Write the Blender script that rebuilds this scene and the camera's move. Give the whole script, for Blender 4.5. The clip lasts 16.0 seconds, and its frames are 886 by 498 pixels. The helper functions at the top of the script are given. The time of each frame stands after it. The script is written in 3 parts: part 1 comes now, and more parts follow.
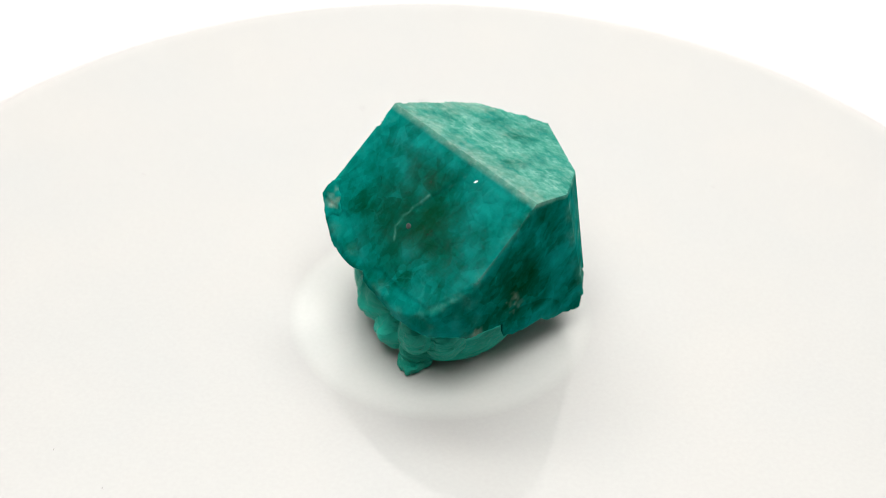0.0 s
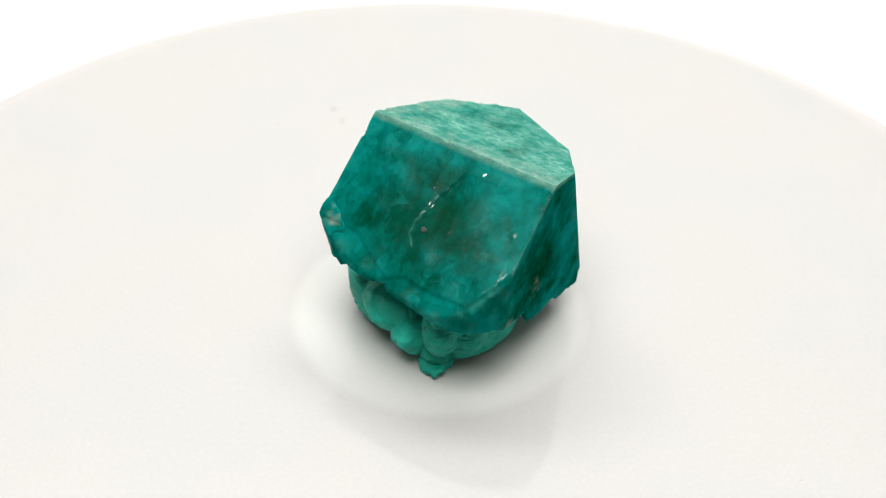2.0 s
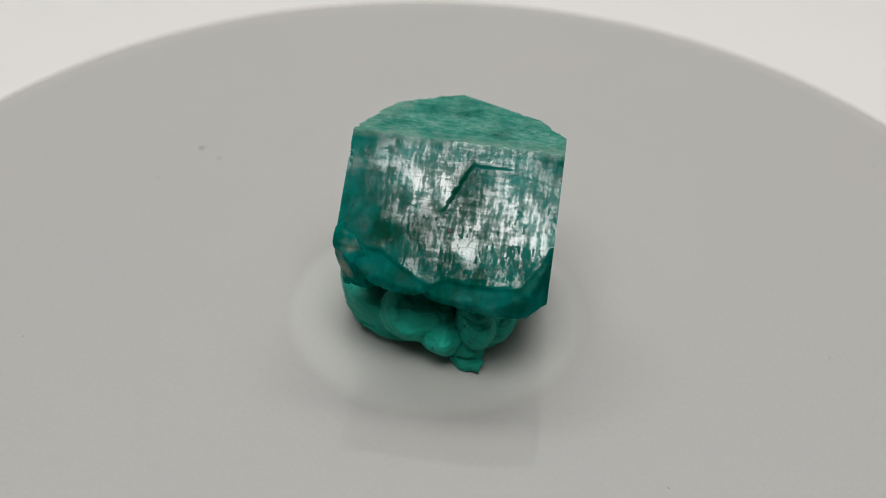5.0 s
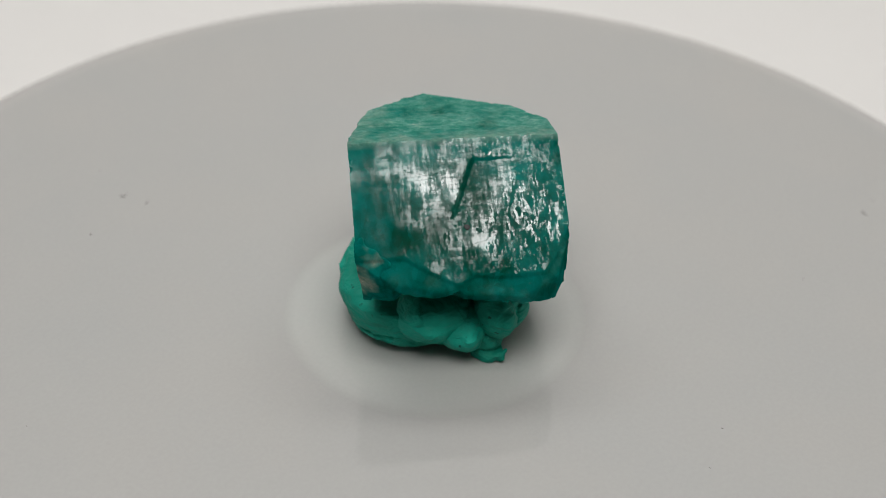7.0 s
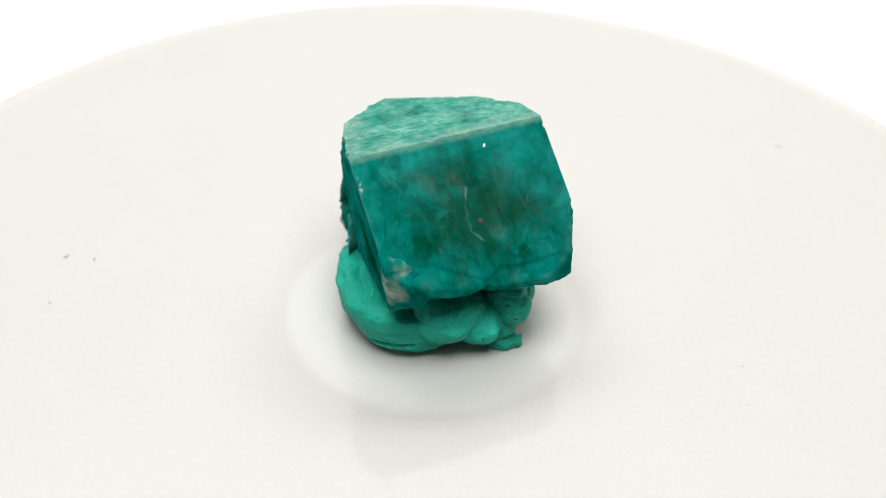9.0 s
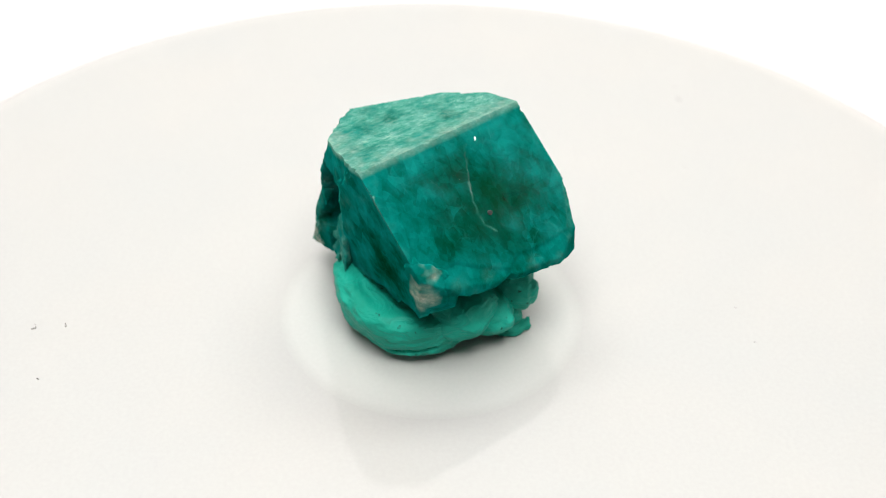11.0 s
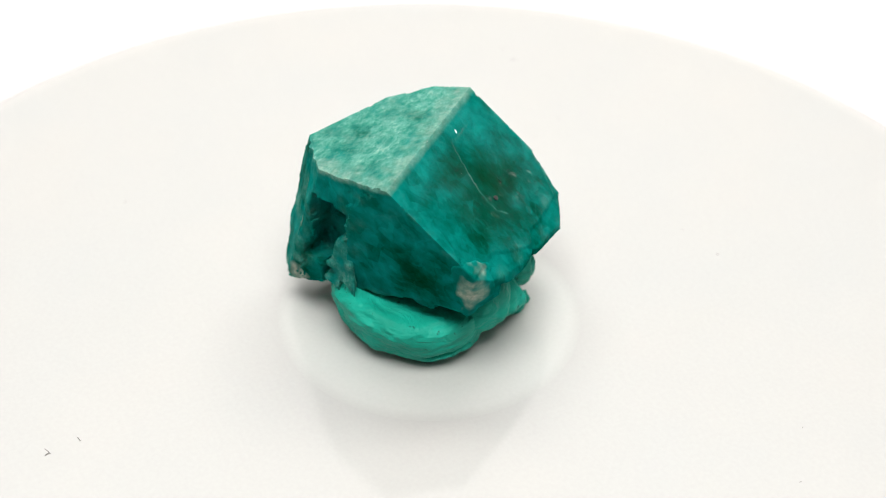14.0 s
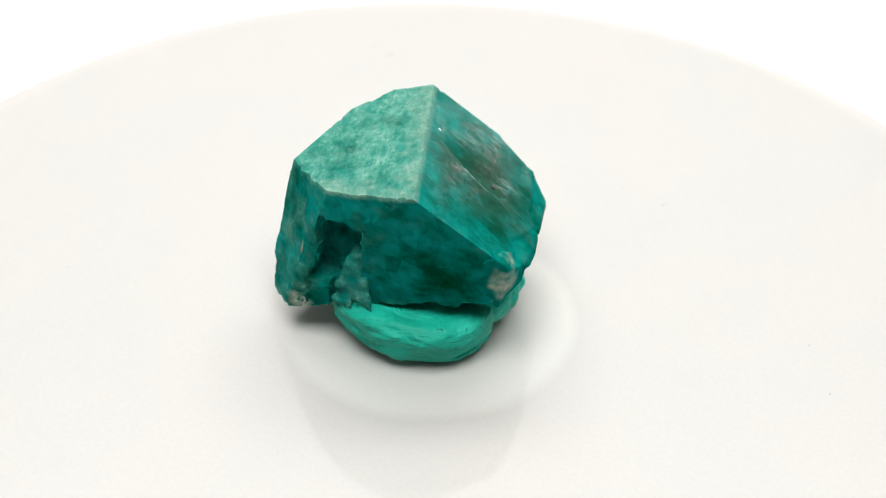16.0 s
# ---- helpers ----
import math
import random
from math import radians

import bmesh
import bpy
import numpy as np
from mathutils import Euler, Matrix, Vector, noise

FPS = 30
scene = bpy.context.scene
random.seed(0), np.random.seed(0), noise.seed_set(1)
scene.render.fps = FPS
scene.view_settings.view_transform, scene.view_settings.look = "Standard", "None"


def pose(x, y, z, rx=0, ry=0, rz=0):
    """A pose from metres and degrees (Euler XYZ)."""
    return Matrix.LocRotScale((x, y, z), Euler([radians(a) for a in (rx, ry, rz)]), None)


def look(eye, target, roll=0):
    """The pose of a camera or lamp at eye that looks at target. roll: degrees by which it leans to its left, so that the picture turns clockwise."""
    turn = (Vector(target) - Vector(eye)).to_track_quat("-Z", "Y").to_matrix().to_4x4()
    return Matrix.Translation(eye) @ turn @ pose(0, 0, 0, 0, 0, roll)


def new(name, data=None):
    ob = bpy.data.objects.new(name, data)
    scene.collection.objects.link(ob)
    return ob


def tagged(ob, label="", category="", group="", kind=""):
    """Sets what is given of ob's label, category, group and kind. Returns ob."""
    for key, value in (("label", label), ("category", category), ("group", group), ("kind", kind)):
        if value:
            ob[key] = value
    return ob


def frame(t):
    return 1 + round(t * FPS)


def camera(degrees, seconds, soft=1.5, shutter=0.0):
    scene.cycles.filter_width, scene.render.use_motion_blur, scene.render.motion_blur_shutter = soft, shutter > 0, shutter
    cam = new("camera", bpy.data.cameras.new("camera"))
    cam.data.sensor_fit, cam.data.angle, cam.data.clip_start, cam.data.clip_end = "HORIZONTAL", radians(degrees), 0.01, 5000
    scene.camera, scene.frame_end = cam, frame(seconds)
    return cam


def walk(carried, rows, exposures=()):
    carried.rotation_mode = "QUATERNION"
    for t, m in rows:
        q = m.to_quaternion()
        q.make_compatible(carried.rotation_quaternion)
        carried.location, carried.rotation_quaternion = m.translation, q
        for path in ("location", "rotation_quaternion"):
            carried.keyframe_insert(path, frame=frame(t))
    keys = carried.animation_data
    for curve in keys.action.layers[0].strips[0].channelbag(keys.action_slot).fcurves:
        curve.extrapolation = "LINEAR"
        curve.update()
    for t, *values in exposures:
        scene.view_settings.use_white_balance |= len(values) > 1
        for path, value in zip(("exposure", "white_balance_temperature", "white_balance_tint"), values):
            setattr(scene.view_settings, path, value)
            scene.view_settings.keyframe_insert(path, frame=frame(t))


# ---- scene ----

MM = 0.001
eye = Vector((0, -0.150, 0.13215))
pitch, yaw = radians(38.634), radians(0.343)
ahead = Vector((math.sin(yaw) * math.cos(pitch), math.cos(yaw) * math.cos(pitch), -math.sin(pitch)))
cam = camera(36.16, 16.0, soft=0.9)
cam.data.dof.use_dof, cam.data.dof.focus_distance, cam.data.dof.aperture_fstop = True, 0.182, 17.0
still = look(eye, eye + ahead * 0.2, 1.49)
walk(cam, [(0.0, still), (16.0, still)],
     exposures=[(0.0, 0.12), (2.2, 0.12), (2.6, 0.0), (3.0, -0.3), (3.5, -0.65), (4.2, -0.88), (6.5, -1.0), (7.0, -0.98), (7.5, -0.88),
                (8.0, -0.58), (8.5, -0.24), (9.0, 0.10), (16.0, 0.16)])

# ---- light: a lamp panel over the camera, and a long one added behind the turntable ----
world = bpy.data.worlds.new("room_air")
world.use_nodes = True
world.node_tree.nodes["Background"].inputs[0].default_value = (1.0, 0.98, 0.95, 1)
world.node_tree.nodes["Background"].inputs[1].default_value = 0.3
scene.world = world


def area_lamp(name, m, sx, sy, watts, colour):
    data = bpy.data.lights.new(name, "AREA")
    data.shape, data.size, data.size_y, data.energy, data.color = "RECTANGLE", sx, sy, watts, colour
    ob = new(name, data)
    ob.matrix_world = m
    return ob


area_lamp("unseen_lamp", look((0, -0.16, 0.46), (0, -0.02, 0)), 0.34, 0.20, 2.85, (1.0, 0.985, 0.965))
# added fill, unseen: brightens the plate's far side and widens the side shadows
area_lamp("unseen_lamp", look((0, 0.21, 0.46), (0, 0.03, 0)), 0.56, 0.12, 2.25, (1.0, 0.985, 0.965))


# ---- materials ----
def material(name):
    m = bpy.data.materials.new(name)
    m.use_nodes = True
    return m, m.node_tree.nodes, m.node_tree.links, m.node_tree.nodes["Principled BSDF"]


def nd(nodes, kind, **values):
    n = nodes.new(kind)
    for key, v in values.items():
        n.inputs[key].default_value = v
    return n


def ramp(nodes, stops):
    n = nodes.new("ShaderNodeValToRGB")
    e = n.color_ramp.elements
    e[0].position, e[0].color = stops[0][0], (*stops[0][1], 1)
    e[1].position, e[1].color = stops[-1][0], (*stops[-1][1], 1)
    for p, c in stops[1:-1]:
        x = e.new(p)
        x.color = (*c, 1)
    return n


def mixer(nodes, links, fac, a, b, blend="MIX"):
    n = nodes.new("ShaderNodeMix")
    n.data_type, n.blend_type = "RGBA", blend
    for sock, v in ((n.inputs[0], fac), (n.inputs[6], a), (n.inputs[7], b)):
        if isinstance(v, (int, float)):
            sock.default_value = v
        elif isinstance(v, tuple):
            sock.default_value = (*v, 1)
        else:
            links.new(v, sock)
    return n.outputs[2]


def plain(name, colour, rough, grain=0.05, size=400.0, bump=0.05, coat=0.0):
    m, nodes, links, bsdf = material(name)
    co = nodes.new("ShaderNodeTexCoord")
    fine = nd(nodes, "ShaderNodeTexNoise", Scale=size, Detail=4.0)
    wide = nd(nodes, "ShaderNodeTexNoise", Scale=size / 25, Detail=2.0)
    for n in (fine, wide):
        links.new(co.outputs["Object"], n.inputs["Vector"])
    low = tuple(c * (1 - grain) for c in colour)
    high = tuple(min(1, c * (1 + grain)) for c in colour)
    a = mixer(nodes, links, fine.outputs[0], low, high)
    b = mixer(nodes, links, wide.outputs[0], low, high)
    links.new(mixer(nodes, links, 0.5, a, b), bsdf.inputs["Base Color"])
    bsdf.inputs["Roughness"].default_value = rough
    bsdf.inputs["Coat Weight"].default_value = coat
    bu = nd(nodes, "ShaderNodeBump", Strength=bump, Distance=0.0002)
    links.new(fine.outputs[0], bu.inputs["Height"])
    links.new(bu.outputs[0], bsdf.inputs["Normal"])
    return m


REFLECTOR = plain("white_reflector_cloth", (0.88, 0.87, 0.855), 0.9, 0.02, 300, 0.1)
FLOOR = plain("grey_white_cloth", (0.70, 0.69, 0.675), 0.9, 0.02, 300, 0.1)
WALL = plain("black_absorber_cloth", (0.09, 0.09, 0.09), 0.9, 0.02, 300, 0.1)
BLACK = plain("black_inclusion", (0.012, 0.012, 0.012), 0.5)
WHITE = plain("white_cleavage_chip", (0.7, 0.78, 0.75), 0.25)


def milky_plastic(name, reach, stops):
    """Glossy translucent white plastic: its white changes from the axis outwards, to a radius of reach."""
    m, nodes, links, bsdf = material(name)
    co = nodes.new("ShaderNodeTexCoord")
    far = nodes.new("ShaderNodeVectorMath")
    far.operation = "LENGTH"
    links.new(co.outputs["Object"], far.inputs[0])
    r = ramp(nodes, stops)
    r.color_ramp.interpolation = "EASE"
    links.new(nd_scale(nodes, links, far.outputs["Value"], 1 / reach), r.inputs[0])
    cloudy = nd(nodes, "ShaderNodeTexNoise", Scale=35.0, Detail=4.0)
    fine = nd(nodes, "ShaderNodeTexNoise", Scale=1600.0, Detail=2.0)
    for n in (cloudy, fine):
        links.new(co.outputs["Object"], n.inputs["Vector"])
    tone = ramp(nodes, [(0.3, (0.965, 0.975, 0.985)), (0.7, (1.0, 0.99, 0.985))])
    links.new(cloudy.outputs[0], tone.inputs[0])
    grain = ramp(nodes, [(0.3, (0.97, 0.97, 0.97)), (0.7, (1.0, 1.0, 1.0))])
    links.new(fine.outputs[0], grain.inputs[0])
    c = mixer(nodes, links, 1.0, r.outputs[0], tone.outputs[0], "MULTIPLY")
    links.new(mixer(nodes, links, 1.0, c, grain.outputs[0], "MULTIPLY"), bsdf.inputs["Base Color"])
    bsdf.inputs["Roughness"].default_value = 0.06
    bsdf.inputs["IOR"].default_value = 1.42
    return m


def nd_scale(nodes, links, sock, k):
    n = nodes.new("ShaderNodeMath")
    n.operation = "MULTIPLY"
    links.new(sock, n.inputs[0])
    n.inputs[1].default_value = k
    return n.outputs[0]


DUST = plain("grey_lint", (0.2, 0.19, 0.18), 0.9)


def crystal_material():
    m, nodes, links, bsdf = material("amazonite")
    co = nodes.new("ShaderNodeTexCoord")
    axes = nodes.new("ShaderNodeCombineXYZ")
    for i, way in enumerate(((0.667, -0.744, -0.025), (0.592, 0.508, 0.624), (-0.458, -0.425, 0.781))):
        d = nodes.new("ShaderNodeVectorMath")
        d.operation = "DOT_PRODUCT"
        links.new(co.outputs["Object"], d.inputs[0])
        d.inputs[1].default_value = way
        links.new(d.outputs["Value"], axes.inputs[i])

    def attr(name):
        n = nodes.new("ShaderNodeAttribute")
        n.attribute_name = name
        return n.outputs["Fac"]

    def stretched(stretch):
        mp = nodes.new("ShaderNodeMapping")
        mp.inputs["Scale"].default_value = stretch
        links.new(axes.outputs[0], mp.inputs["Vector"])
        return mp.outputs[0]

    def noise_of(scale, detail, rough, stretch=(1, 1, 1), warp=0.0):
        n = nd(nodes, "ShaderNodeTexNoise", Scale=scale, Detail=detail, Roughness=rough, Distortion=warp)
        links.new(stretched(stretch), n.inputs["Vector"])
        return n.outputs[0]

    # cloudy depth: wide zones of green, broken up by cleavage flakes of two sizes
    warp = nd(nodes, "ShaderNodeTexNoise", Scale=260.0, Detail=5.0)
    links.new(axes.outputs[0], warp.inputs["Vector"])

    def warped(stretch, k):
        v = nodes.new("ShaderNodeVectorMath")
        v.operation = "MULTIPLY_ADD"
        links.new(warp.outputs["Color"], v.inputs[0])
        v.inputs[1].default_value = (k, k, k)
        links.new(stretched(stretch), v.inputs[2])
        return v.outputs[0]

    def add_scaled(total, sock, k, shift):
        """total + k * (sock + shift)"""
        moved = nodes.new("ShaderNodeMath")
        moved.operation = "ADD"
        links.new(sock, moved.inputs[0])
        moved.inputs[1].default_value = shift
        n = nodes.new("ShaderNodeMath")
        n.operation = "MULTIPLY_ADD"
        links.new(moved.outputs[0], n.inputs[0])
        n.inputs[1].default_value = k
        if isinstance(total, float):
            n.inputs[2].default_value = total
        else:
            links.new(total, n.inputs[2])
        return n.outputs[0]

    def flakes(size, stretch, k):
        n = nd(nodes, "ShaderNodeTexVoronoi", Scale=size, Randomness=1.0)
        links.new(warped(stretch, k), n.inputs["Vector"])
        tint = nodes.new("ShaderNodeSeparateColor")
        links.new(n.outputs["Color"], tint.inputs[0])
        return tint.outputs[0]

    depth = add_scaled(0.5, noise_of(75, 3, 0.5), 1.0, -0.5)
    depth = add_scaled(depth, noise_of(330, 8, 0.68, (1, 0.85, 1), 0.15), 0.72, -0.5)
    depth = add_scaled(depth, flakes(430.0, (1, 0.8, 1), 0.0016), 0.15, -0.5)
    depth = add_scaled(depth, flakes(1000.0, (1, 0.7, 1), 0.0010), 0.12, -0.5)
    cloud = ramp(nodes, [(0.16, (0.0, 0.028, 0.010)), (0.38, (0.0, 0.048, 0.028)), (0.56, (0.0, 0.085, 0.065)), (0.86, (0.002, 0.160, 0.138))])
    # the last term paints a translucent edge glow: borders lighter, middles darker
    links.new(add_scaled(depth, attr("dim_core"), -0.40, -0.42), cloud.inputs[0])
    streak = ramp(nodes, [(0.50, (0, 0, 0)), (0.78, (1, 1, 1))])
    links.new(noise_of(500, 4, 0.65, (1, 0.16, 1)), streak.inputs[0])
    base = mixer(nodes, links, nd_scale(nodes, links, streak.outputs[0], 0.12), cloud.outputs[0], (0.0, 0.125, 0.112))
    # healed cracks: thin pale veins
    web = nd(nodes, "ShaderNodeTexVoronoi", Scale=170.0)
    web.feature = "DISTANCE_TO_EDGE"
    links.new(warped((1.2, 0.6, 1), 0.006), web.inputs["Vector"])
    vein = ramp(nodes, [(0.0, (1, 1, 1)), (0.035, (0, 0, 0))])
    links.new(web.outputs["Distance"], vein.inputs[0])
    some = ramp(nodes, [(0.48, (0, 0, 0)), (0.66, (1, 1, 1))])
    links.new(noise_of(120, 2, 0.5), some.inputs[0])
    both = nodes.new("ShaderNodeMath")
    both.operation = "MULTIPLY"
    links.new(vein.outputs[0], both.inputs[0])
    links.new(some.outputs[0], both.inputs[1])
    base = mixer(nodes, links, nd_scale(nodes, links, both.outputs[0], 0.14), base, (0.03, 0.22, 0.19))
    # fine dark cracks across the cleavage
    crack = nd(nodes, "ShaderNodeTexVoronoi", Scale=330.0)
    crack.feature = "DISTANCE_TO_EDGE"
    links.new(warped((0.3, 2.2, 1), 0.001), crack.inputs["Vector"])
    gap = ramp(nodes, [(0.0, (0.35, 0.35, 0.35)), (0.03, (1, 1, 1))])
    links.new(crack.outputs["Distance"], gap.inputs[0])
    base = mixer(nodes, links, nd_scale(nodes, links, attr("cleave"), 0.4), base, mixer(nodes, links, 1.0, base, gap.outputs[0], "MULTIPLY"))
    # frosted, weathered skin with pale flecks
    fleck = ramp(nodes, [(0.28, (0.010, 0.105, 0.080)), (0.46, (0.030, 0.160, 0.124)), (0.58, (0.07, 0.215, 0.172)), (0.76, (0.19, 0.32, 0.262))])
    skin_ = add_scaled(0.5, noise_of(260, 7, 0.75, (0.6, 1, 1), 0.2), 0.6, -0.5)
    skin_ = add_scaled(skin_, noise_of(1100, 6, 0.8, (0.6, 1, 1)), 0.8, -0.5)
    links.new(add_scaled(skin_, flakes(650.0, (0.5, 1, 1), 0.005), 0.12, -0.5), fleck.inputs[0])
    base = mixer(nodes, links, attr("frost"), base, fleck.outputs[0])
    cream = ramp(nodes, [(0.33, (0.13, 0.20, 0.165)), (0.5, (0.26, 0.30, 0.24)), (0.68, (0.48, 0.48, 0.40))])
    links.new(noise_of(900, 5, 0.7), cream.inputs[0])
    base = mixer(nodes, links, attr("pale"), base, cream.outputs[0])
    links.new(base, bsdf.inputs["Base Color"])
    bsdf.inputs["Subsurface Weight"].default_value = 0.5
    bsdf.inputs["Subsurface Radius"].default_value = (0.15, 1.0, 0.85)
    bsdf.inputs["Subsurface Scale"].default_value = 0.0012
    bsdf.inputs["Roughness"].default_value = 0.34
    bsdf.inputs["Specular IOR Level"].default_value = 0.06
    bsdf.inputs["Specular Tint"].default_value = (0.15, 1.0, 0.9, 1)
    bu = nd(nodes, "ShaderNodeBump", Strength=0.35, Distance=0.0002)
    links.new(noise_of(900, 7, 0.7, (0.7, 0.7, 1)), bu.inputs["Height"])
    links.new(bu.outputs[0], bsdf.inputs["Normal"])
    sheen = nodes.new("ShaderNodeMath")
    sheen.operation = "MULTIPLY_ADD"
    links.new(attr("cleave"), sheen.inputs[0])
    sheen.inputs[1].default_value, sheen.inputs[2].default_value = 0.15, 0.0
    links.new(sheen.outputs[0], bsdf.inputs["Specular IOR Level"])
    # cleavage tiles: each little block of the bright face leans its own way
    flatn = nodes.new("ShaderNodeNewGeometry")
    facing = flatn.outputs["Normal"]
    # the steps of the face fan out slightly along its upper edge
    split = nodes.new("ShaderNodeSeparateXYZ")
    links.new(axes.outputs[0], split.inputs[0])
    fan = nodes.new("ShaderNodeMath")
    fan.operation = "MULTIPLY_ADD"
    links.new(split.outputs[0], fan.inputs[0])
    fan.inputs[1].default_value, fan.inputs[2].default_value = 1.5, -0.01
    spread = nodes.new("ShaderNodeVectorMath")
    spread.operation = "SCALE"
    spread.inputs[0].default_value = (0.667, -0.744, -0.025)
    links.new(fan.outputs[0], spread.inputs["Scale"])
    turned = nodes.new("ShaderNodeVectorTransform")
    turned.vector_type, turned.convert_from, turned.convert_to = "VECTOR", "OBJECT", "WORLD"
    links.new(spread.outputs[0], turned.inputs[0])
    fanned = nodes.new("ShaderNodeVectorMath")
    fanned.operation = "ADD"
    links.new(facing, fanned.inputs[0])
    links.new(turned.outputs[0], fanned.inputs[1])
    facing = fanned.outputs[0]
    # ... and lie the more unevenly the lower they are
    uneven = nodes.new("ShaderNodeMapRange")
    links.new(split.outputs[1], uneven.inputs[0])
    for i, value in enumerate((0.004, 0.0165, 1.25, 0.55)):
        uneven.inputs[i + 1].default_value = value
    for size, stretch, lean in ((700.0, (1, 0.8, 1), 0.11), (3400.0, (1, 0.3, 1), 0.12)):
        cell = nd(nodes, "ShaderNodeTexVoronoi", Scale=size, Randomness=0.9)
        cell.distance = "CHEBYCHEV"
        links.new(stretched(stretch), cell.inputs["Vector"])
        off = nodes.new("ShaderNodeVectorMath")
        off.operation = "SUBTRACT"
        links.new(cell.outputs["Color"], off.inputs[0])
        off.inputs[1].default_value = (0.5, 0.5, 0.5)
        wild = nodes.new("ShaderNodeVectorMath")
        wild.operation = "SCALE"
        links.new(off.outputs[0], wild.inputs[0])
        links.new(uneven.outputs[0], wild.inputs["Scale"])
        add = nodes.new("ShaderNodeVectorMath")
        add.operation = "MULTIPLY_ADD"
        links.new(wild.outputs[0], add.inputs[0])
        add.inputs[1].default_value = (lean, lean, lean)
        links.new(facing, add.inputs[2])
        facing = add.outputs[0]
    unit = nodes.new("ShaderNodeVectorMath")
    unit.operation = "NORMALIZE"
    links.new(facing, unit.inputs[0])
    links.new(unit.outputs[0], bsdf.inputs["Coat Normal"])
    worn = ramp(nodes, [(0.41, (0.03, 0.03, 0.03)), (0.50, (0.26, 0.26, 0.26)), (0.57, (1, 1, 1))])
    patch = add_scaled(0.5, noise_of(330, 9, 0.75, (1, 0.75, 1), 0.3), 0.8, -0.5)
    patch = add_scaled(patch, noise_of(1500, 5, 0.7, (1, 0.14, 1)), 0.5, -0.5)
    links.new(add_scaled(patch, noise_of(1500, 4, 0.7, (0.16, 1, 1)), 0.25, -0.5), worn.inputs[0])
    shine = nodes.new("ShaderNodeMath")
    shine.operation = "MULTIPLY"
    links.new(attr("cleave"), shine.inputs[0])
    links.new(worn.outputs[0], shine.inputs[1])
    kept = nodes.new("ShaderNodeMath")
    kept.operation = "MULTIPLY"
    links.new(shine.outputs[0], kept.inputs[0])
    links.new(gap.outputs[0], kept.inputs[1])
    links.new(kept.outputs[0], bsdf.inputs["Coat Weight"])
    bsdf.inputs["Coat Roughness"].default_value = 0.08
    bsdf.inputs["Coat IOR"].default_value = 2.0
    return m


# outer edge paler: its warm glow and soft blur are painted into the colour
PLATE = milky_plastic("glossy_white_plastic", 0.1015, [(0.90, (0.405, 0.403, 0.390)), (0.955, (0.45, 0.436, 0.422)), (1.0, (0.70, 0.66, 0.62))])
# centre of the plate: whitest in a soft ring, fading outwards into the plate's white
PALE_CENTRE = milky_plastic("milky_plastic", 0.0228, [(0.40, (0.412, 0.418, 0.400)), (0.82, (0.470, 0.477, 0.458)), (0.88, (0.464, 0.470, 0.452)), (0.995, (0.405, 0.403, 0.390))])


def clay_material():
    m, nodes, links, bsdf = material("green_clay")
    co = nodes.new("ShaderNodeTexCoord")
    a = nd(nodes, "ShaderNodeTexNoise", Scale=160.0, Detail=4.0)
    b = nd(nodes, "ShaderNodeTexNoise", Scale=900.0, Detail=5.0)
    mp = nodes.new("ShaderNodeMapping")
    mp.inputs["Scale"].default_value = (0.6, 0.6, 1.5)
    c = nd(nodes, "ShaderNodeTexNoise", Scale=420.0, Detail=4.0, Distortion=0.8)
    links.new(co.outputs["Object"], a.inputs["Vector"])
    links.new(co.outputs["Object"], b.inputs["Vector"])
    links.new(co.outputs["Object"], mp.inputs["Vector"])
    links.new(mp.outputs[0], c.inputs["Vector"])
    r = ramp(nodes, [(0.3, (0.002, 0.22, 0.15)), (0.6, (0.004, 0.32, 0.23)), (0.75, (0.012, 0.43, 0.32))])
    links.new(a.outputs[0], r.inputs[0])
    pit_ = ramp(nodes, [(0.27, (0.25, 0.25, 0.25)), (0.33, (1, 1, 1))])
    links.new(b.outputs[0], pit_.inputs[0])
    links.new(mixer(nodes, links, 1.0, r.outputs[0], pit_.outputs[0], "MULTIPLY"), bsdf.inputs["Base Color"])
    bsdf.inputs["Roughness"].default_value = 0.55
    bsdf.inputs["Specular IOR Level"].default_value = 0.2
    b1 = nd(nodes, "ShaderNodeBump", Strength=1.0, Distance=0.0010)
    b2 = nd(nodes, "ShaderNodeBump", Strength=0.5, Distance=0.00015)
    links.new(c.outputs[0], b1.inputs["Height"])
    links.new(b.outputs[0], b2.inputs["Height"])
    links.new(b1.outputs[0], b2.inputs["Normal"])
    links.new(b2.outputs[0], bsdf.inputs["Normal"])
    return m


AMAZONITE = crystal_material()
CLAY = clay_material()


# ---- solids from distance fields (all in millimetres) ----
def lattice(seed):
    return np.random.RandomState(seed).rand(24, 24, 24) * 2 - 1


def vnoise(p, size, seed):
    """Smooth noise of -1 to 1 with lumps of that size, at points p (3, ...)."""
    g = lattice(seed)
    q = p / size + 100.37
    i = np.floor(q).astype(int)
    f = q - i
    f = f * f * (3 - 2 * f)
    out = 0
    for dx in (0, 1):
        for dy in (0, 1):
            for dz in (0, 1):
                w = (f[0] if dx else 1 - f[0]) * (f[1] if dy else 1 - f[1]) * (f[2] if dz else 1 - f[2])
                out = out + w * g[(i[0] + dx) % 24, (i[1] + dy) % 24, (i[2] + dz) % 24]
    return out


def grid(lo, hi, step):
    axes = [np.arange(a, b + step, step) for a, b in zip(lo, hi)]
    return np.array(np.meshgrid(*axes, indexing="ij"))


